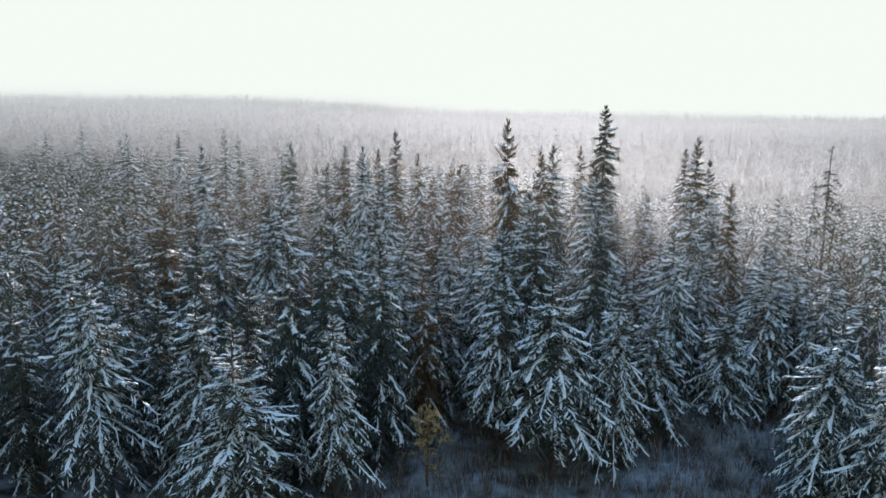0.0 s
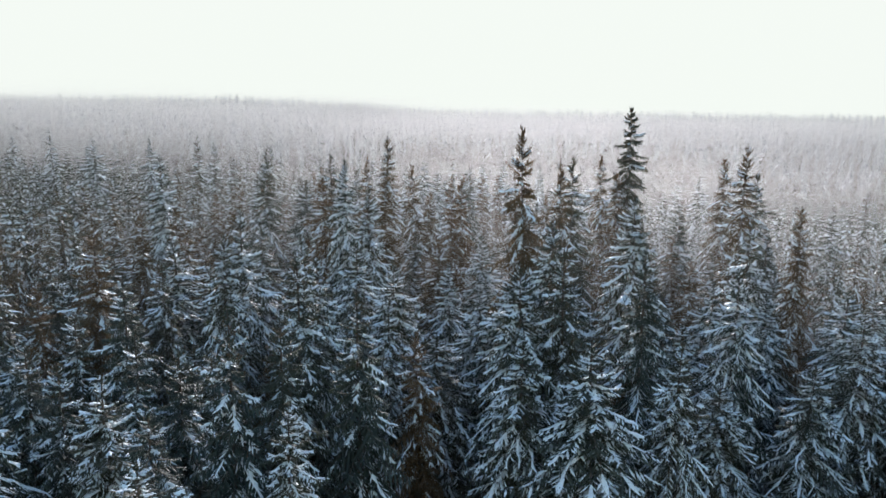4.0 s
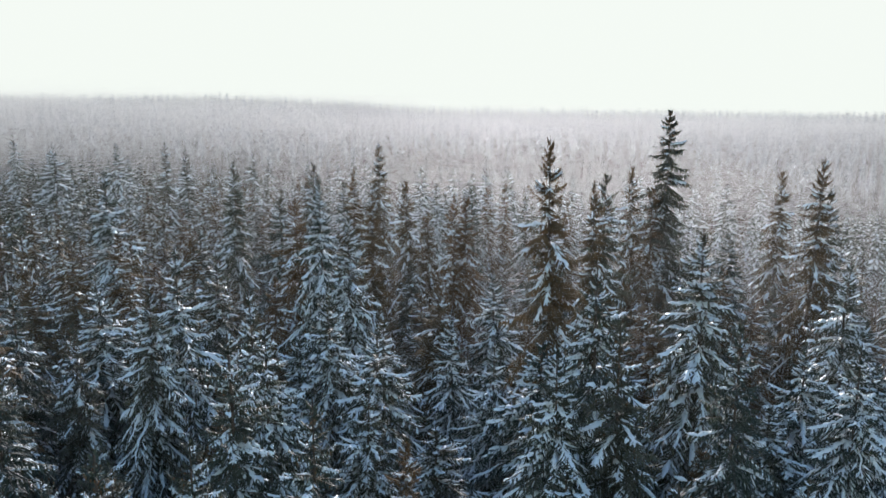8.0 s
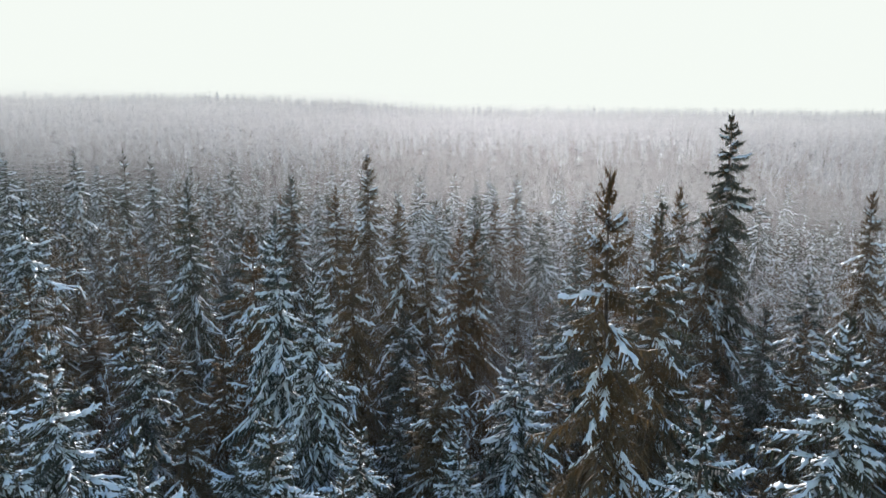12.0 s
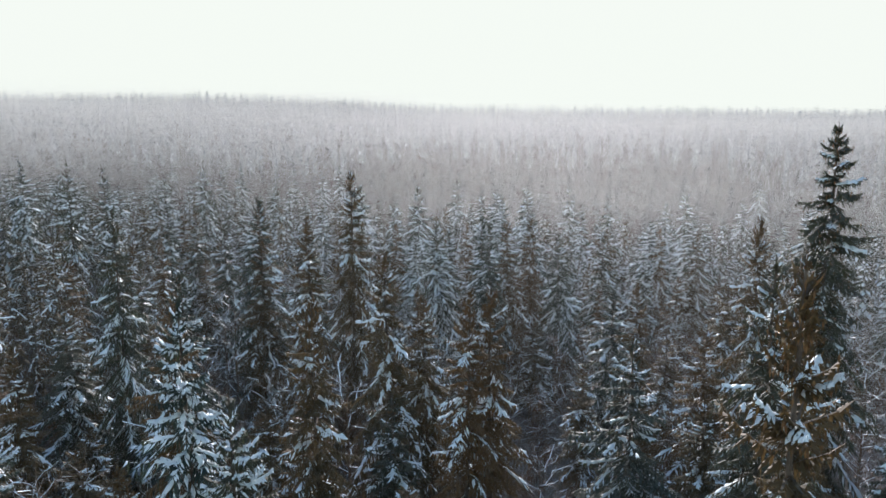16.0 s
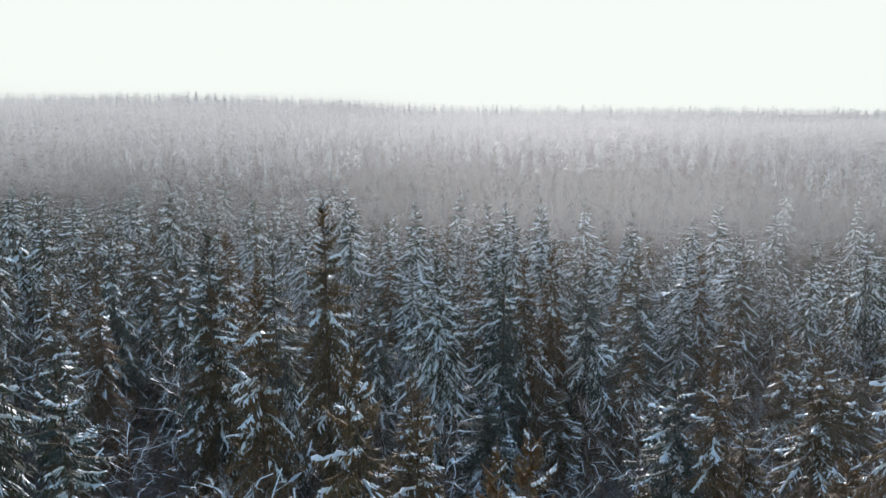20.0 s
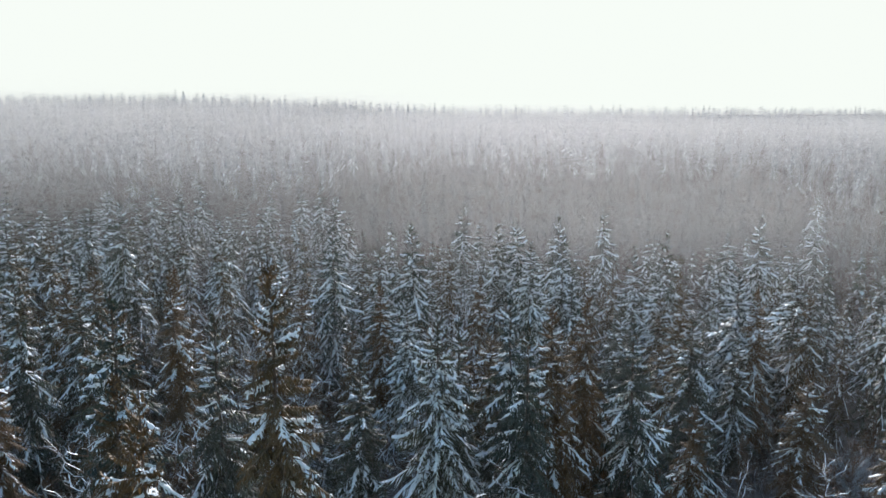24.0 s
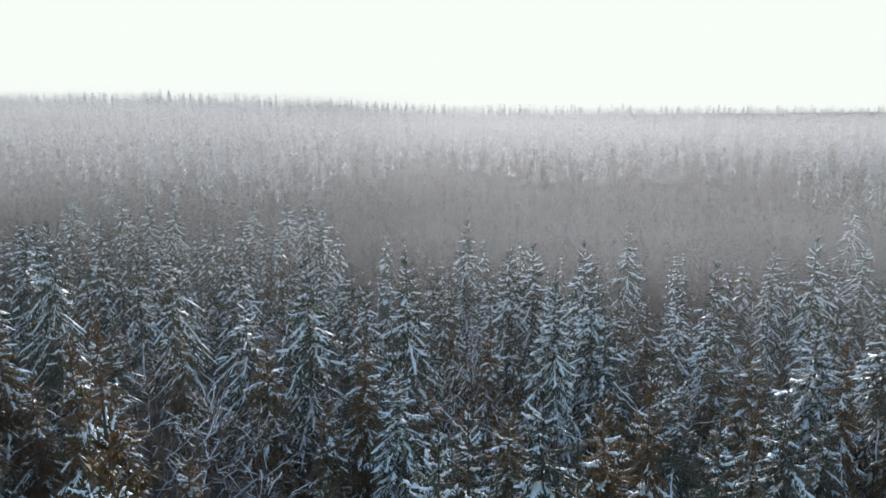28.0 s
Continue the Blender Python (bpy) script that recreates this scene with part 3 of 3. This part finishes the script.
ridge_spots = []
for _ in range(9000):
    y = rng.uniform(318, 456)
    x = rng.uniform(-1, 1) * (0.66 * y + 20)
    edge = 366 + 12 * math.sin(x * 0.021) + 9 * math.sin(x * 0.057 + 2) - 35 * np.clip((x - 60) / 60, 0, 1)
    if y > edge and free_spot(x, y, 4.5):
        cells.setdefault((int(x // 5), int(y // 5)), []).append((x, y))
        ridge_spots.append((x, y, rng.uniform(12.8, 14.6)))
for _ in range(9000):  # the crest stands thick against the sky
    y = rng.uniform(414, 456)
    x = rng.uniform(-1, 1) * (0.66 * y + 20)
    if free_spot(x, y, 2.5):
        cells.setdefault((int(x // 5), int(y // 5)), []).append((x, y))
        ridge_spots.append((x, y, rng.uniform(12.2, 15.2)))
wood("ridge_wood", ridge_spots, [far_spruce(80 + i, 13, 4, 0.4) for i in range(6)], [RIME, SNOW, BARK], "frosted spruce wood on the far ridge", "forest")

# ---- bare broadleaved trees ----


def bare_shape(seed, limbs, twigs, fine, height=14.0):
    r = np.random.default_rng(seed)
    wood_, snow_ = Pile(), Pile()
    k = np.linspace(0, 1, 6)
    path = np.column_stack([r.normal(0, 0.16, (6, 2)).cumsum(0) * k[:, None], k * height])
    wood_.tube(path, 0.13 * (1.05 - k) + 0.01, 5)
    for i in range(limbs):
        u = 0.18 + 0.79 * i / limbs
        p = np.array([np.interp(u, k, path[:, j]) for j in range(3)])
        a = i * 2.4 + r.uniform(-0.5, 0.5)
        l = height * 0.38 * (1.15 - u) ** 0.6 * r.uniform(0.7, 1.2)
        d = np.array([math.cos(a), math.sin(a), r.uniform(0.35, 1.2)])
        d /= np.linalg.norm(d)
        arch = r.uniform(-0.75, 0.15) * l
        pts = [p + d * l * s_ + np.array([0, 0, arch * s_ * s_]) + r.normal(0, 0.2 * s_ + 0.01, 3) for s_ in (0, 0.27, 0.52, 0.77, 1.0)]
        wood_.tube(pts, [0.06, 0.048, 0.035, 0.024, 0.012], 3)
        for a0, b0 in zip(pts[:-1], pts[1:]):
            if r.random() < 0.3:
                continue
            side = np.cross(b0 - a0, (0, 0, 1))
            side = side / (np.linalg.norm(side) + 1e-9) * 0.038
            up = np.array([0, 0, 0.06])
            snow_.add([a0 - side + up * 0.5, b0 - side + up * 0.5, b0 + up * 1.2, a0 + up * 1.2, a0 + side + up * 0.5, b0 + side + up * 0.5], [(0, 1, 2), (0, 2, 3), (3, 2, 5), (3, 5, 4)])
        for j in range(twigs):
            s = r.uniform(0.2, 1)
            q = np.array([np.interp(s, (0, 0.27, 0.52, 0.77, 1.0), [w_[c_] for w_ in pts]) for c_ in range(3)])
            e = d * 0.6 + r.normal(0, 0.55, 3)
            e = e / np.linalg.norm(e) * l * r.uniform(0.25, 0.5)
            n = np.cross(e, r.normal(0, 1, 3))
            n = n / np.linalg.norm(n) * 0.026
            wood_.add([q - n, q + n, q + e], [(0, 1, 2)])
            if r.random() < 0.6:
                snow_.add([q - n + [0, 0, 0.02], q + n + [0, 0, 0.03], q + e * 0.8 + [0, 0, 0.025]], [(0, 1, 2)])
            for _ in range(fine):
                q2 = q + e * r.uniform(0.3, 1)
                f = e * 0.4 + r.normal(0, 0.3, 3) * np.linalg.norm(e)
                f *= 0.5
                n2 = n * 0.6
                wood_.add([q2 - n2, q2 + n2, q2 + f], [(0, 1, 2)])
                if r.random() < 0.12:
                    snow_.add([q2 - n2 + [0, 0, 0.015], q2 + n2 + [0, 0, 0.02], q2 + f + [0, 0, 0.015]], [(0, 1, 2)])
    return wood_, snow_


BARES = []
for i in range(3):
    a_, b_ = bare_shape(90 + i, 24, 9, 4)
    BARES.append([("crown", a_.mesh("crown", TWIG)), ("snow", b_.mesh("snow", SNOW))])
for n, (x, y, high) in enumerate(bare):
    base = new("bare_tree")
    base.matrix_basis = pose(x, y, float(land(x, y)) - 0.1, 0, 0, rng.uniform(0, 360)) @ Matrix.Diagonal((high / 14, high / 14, high / 14, 1))
    for name, me in BARES[n % 3]:
        tagged(new(name, me), "thin snow along the twigs" if name == "snow" else "", kind="stuff" if name == "snow" else "").parent = base
    tagged(base, "leafless grey-brown birch with snow on its twigs", "tree", "bare trees among the spruces")


def far_bare(seed):
    r = np.random.default_rng(seed)
    v, t, m = [(0.008, 0, 0), (-0.008, 0.004, 0), (0, 0, 0.9)], [(0, 1, 2)], [0]
    for i in range(165):
        u = r.uniform(0.15, 0.95)
        a = r.uniform(0, 6.28)
        l = 0.34 * (1.15 - u) ** 0.6 * r.uniform(0.5, 1.1)
        q = np.array([0, 0, u]) + 0.35 * l * np.array([math.cos(a), math.sin(a), 0.3]) * r.uniform(0, 1)
        e = np.array([math.cos(a), math.sin(a), r.uniform(0.4, 1.5)]) * l * 0.7 + r.normal(0, 0.03, 3)
        n = np.cross(e, r.normal(0, 1, 3))
        n = n / np.linalg.norm(n) * 0.0045
        o = len(v)
        v += [tuple(q - n), tuple(q + n), tuple(q + e)]
        t.append((o, o + 1, o + 2))
        m.append(0)
    return np.array(v), np.array(t), np.array(m)


valley = []
for _ in range(9000):
    y = rng.uniform(224, 382)
    x = rng.uniform(-1, 1) * (0.68 * y + 20)
    if free_spot(x, y, 3.2):
        cells.setdefault((int(x // 5), int(y // 5)), []).append((x, y))
        valley.append((x, y, rng.uniform(10, 15)))
wood("valley_wood", valley, [far_bare(95 + i) for i in range(6)], [VALLEY_TWIG], "leafless grey-brown broadleaved wood in the misty valley", "forest")

young = []
for _ in range(2600):
    y = rng.uniform(88, 224)
    x = rng.uniform(-1, 1) * (0.5 * y + 8)
    if (clear(x, y) or y > 150) and free_spot(x, y, 2.4):
        cells.setdefault((int(x // 5), int(y // 5)), []).append((x, y))
        young.append((x, y, rng.uniform(4, 9)))
wood("young_growth", young, [far_bare(130 + i) for i in range(5)], [DEAD], "leafless reddish-brown young growth between the spruces", "undergrowth")

# ---- shrubs and a sapling ----


def shrub_shape(seed, stems, height, spread):
    r = np.random.default_rng(seed)
    p_ = Pile()
    for _ in range(stems):
        a, l = r.uniform(0, 6.28), height * r.uniform(0.5, 1.1)
        tip = np.array([math.cos(a), math.sin(a), 0]) * spread * r.uniform(0.2, 1) + [0, 0, l]
        root = np.array([math.cos(a), math.sin(a), 0]) * spread * 0.25 * r.random()
        p_.tube([root, (root + tip) / 2 + r.normal(0, 0.12, 3), tip], [0.03, 0.02, 0.008], 3)
        for _ in range(14):
            q = root + (tip - root) * r.uniform(0.3, 1)
            e = (tip - root) * 0.18 + r.normal(0, 0.32, 3)
            n = np.cross(e, r.normal(0, 1, 3))
            n = n / np.linalg.norm(n) * 0.02
            p_.add([q - n, q + n, q + e], [(0, 1, 2)])
    return p_


SHRUBS = [shrub_shape(100 + i, 60, 3.0, 2.2).mesh("shrub", FROST) for i in range(3)]
for n in range(34):
    cx, cy, sx, sy = [(33, 64, 9, 6), (40, 177, 8, 7), (1.0, 66, 2.2, 9), (-21, 63, 3, 5)][(0, 0, 1, 1, 2, 3)[n % 6]]
    x, y = cx + rng.uniform(-sx, sx), cy + rng.uniform(-sy, sy)
    ob = new("shrub", SHRUBS[n % 3])
    s = rng.uniform(0.6, 1.15) * (0.6 if abs(x) < 4 else 1)
    ob.matrix_basis = pose(x, y, float(land(x, y)) - 0.05, 0, 0, rng.uniform(0, 360)) @ Matrix.Diagonal((s, s, s, 1))
    tagged(ob, "frost-covered leafless shrub on the snowy ground", "shrub", "frosted shrubs")

br = np.random.default_rng(21)
V, T, M, o = [], [], [], 0
for k in range(3300):
    y = br.uniform(84, 205)
    x = br.uniform(-1, 1) * (0.45 * y + 8)
    if br.random() < 0.12:
        x, y = 42 + br.normal(0, 6), 177 + br.normal(0, 5)
    elif br.random() < 0.08:
        x, y = br.choice((-21.5, 0.8, 24)) + br.normal(0, 2.5), br.uniform(55, 72)
    if k >= 2600:
        x, y = br.uniform(-9, 36), br.uniform(54, 76)
    n = 16
    a, h = br.uniform(0, 6.28, n), br.uniform(0.6, 2.6) * br.uniform(0.5, 1.1, n)
    root = np.stack([x + br.normal(0, 0.35, n), y + br.normal(0, 0.35, n), np.full(n, float(land(x, y)) - 0.05)], 1)
    tip = root + np.stack([np.cos(a) * h * 0.5, np.sin(a) * h * 0.5, h], 1)
    side = np.stack([-np.sin(a), np.cos(a), 0 * a], 1) * 0.03
    V.append(np.stack([root - side, root + side, tip], 1).reshape(-1, 3))
    T.append(np.arange(3 * n).reshape(-1, 3) + o)
    M.append(br.random(n) < 0.3)
    o += 3 * n
tagged(new("undergrowth", mesh_from("undergrowth", np.concatenate(V), np.concatenate(T), [TWIG, FROST], np.concatenate(M))), "leafless brown brush with some frost under the spruces", "undergrowth", kind="stuff")

stem, rime = bare_shape(120, 16, 5, 2, 7.5)
leaves = Pile()
lr = np.random.default_rng(7)
sv = stem.arrays()[0]
for p in sv[lr.integers(0, len(sv), 460)]:
    if p[2] > 2:
        d, n = lr.normal(0, 0.11, 3), lr.normal(0, 0.08, 3)
        leaves.add([p, p + d + n, p + 2 * d, p + d - n], [(0, 1, 2), (0, 2, 3)])
sap = new("birch_sapling")
sap.matrix_basis = pose(-1.2, 59.5, float(land(-1.2, 59.5)) - 0.05)
new("crown", stem.mesh("crown", TWIG)).parent = sap
tagged(new("leaves", leaves.mesh("leaves", LEAF)), "withered pale leaves", kind="stuff").parent = sap
tagged(sap, "slender birch sapling with a few withered pale leaves", "tree")

# ---- mist hanging in the valley, and nearer haze that imitates sun glare ----
mr = np.random.default_rng(11)
# thin level shreds of vapour, one above the other, in row behind row
V, T, M, o = [], [], [], 0
# rows nearer than 230 m carry the imitated glare, the rest the valley mist
ROWS_OF_MIST = [(y, 0.028) for y in range(66, 150, 12)] + [(y, 0.018) for y in range(150, 226, 11)] + [(y, 0.055 if y < 285 else 0.085) for y in range(232, 345, 13)] + [(y, 0.14) for y in range(353, 458, 12)]
for y, cover in ROWS_OF_MIST:
    gap = max(0.0004 * (y - 122), 0.012)
    xs = np.linspace(-0.68 * y - 12, 0.68 * y + 12, 7)
    low = land(xs, np.full(7, float(y)))
    roof = low + 27 if y < 148 else low + 36 if y < 225 else land(xs, np.full(7, 440.0)) + 12.5
    zs = low.min() + 0.5 + gap * (np.arange(int((roof.max() - low.min()) / gap)) + mr.uniform(0, 1) + mr.uniform(0, 0.7, int((roof.max() - low.min()) / gap)))
    x, z = np.meshgrid(xs, zs)
    z = z + x * mr.normal(0, 0.0015)
    cloud = 1 + 0.35 * np.sin(x * 0.031 + y) * np.sin(z * 0.13 + y * 0.7) + 0.2 * np.sin(x * 0.083 + z * 0.21 + y)
    thin = np.clip((roof - z) / (14 if y < 230 else 6), 0, 1) * np.clip((z - low) / 2, 0, 1)
    half = 0.5 * gap * cover * cloud * thin
    m, k = z.shape
    V.append(np.stack([np.stack([x, 0 * x + y, z - half], -1), np.stack([x, 0 * x + y, z + half], -1)], 2).reshape(-1, 3))
    i = (np.arange(m)[:, None] * k + np.arange(k - 1)).ravel() * 2
    seen = (thin[:, :-1] + thin[:, 1:]).ravel() > 0
    i = i[seen]
    T.append(np.concatenate([np.stack([i, i + 2, i + 3], 1), np.stack([i, i + 3, i + 1], 1)]) + o)
    M.append(np.full(len(T[-1]), y < 230))
    o += len(V[-1])
mv, mt = np.concatenate(V), np.concatenate(T)
tagged(new("mist", mesh_from("mist", mv, mt, [MIST, GLARE_HAZE], np.concatenate(M))), "thin pale winter mist over the valley, with nearer haze imitating sun glare", "mist", kind="stuff")
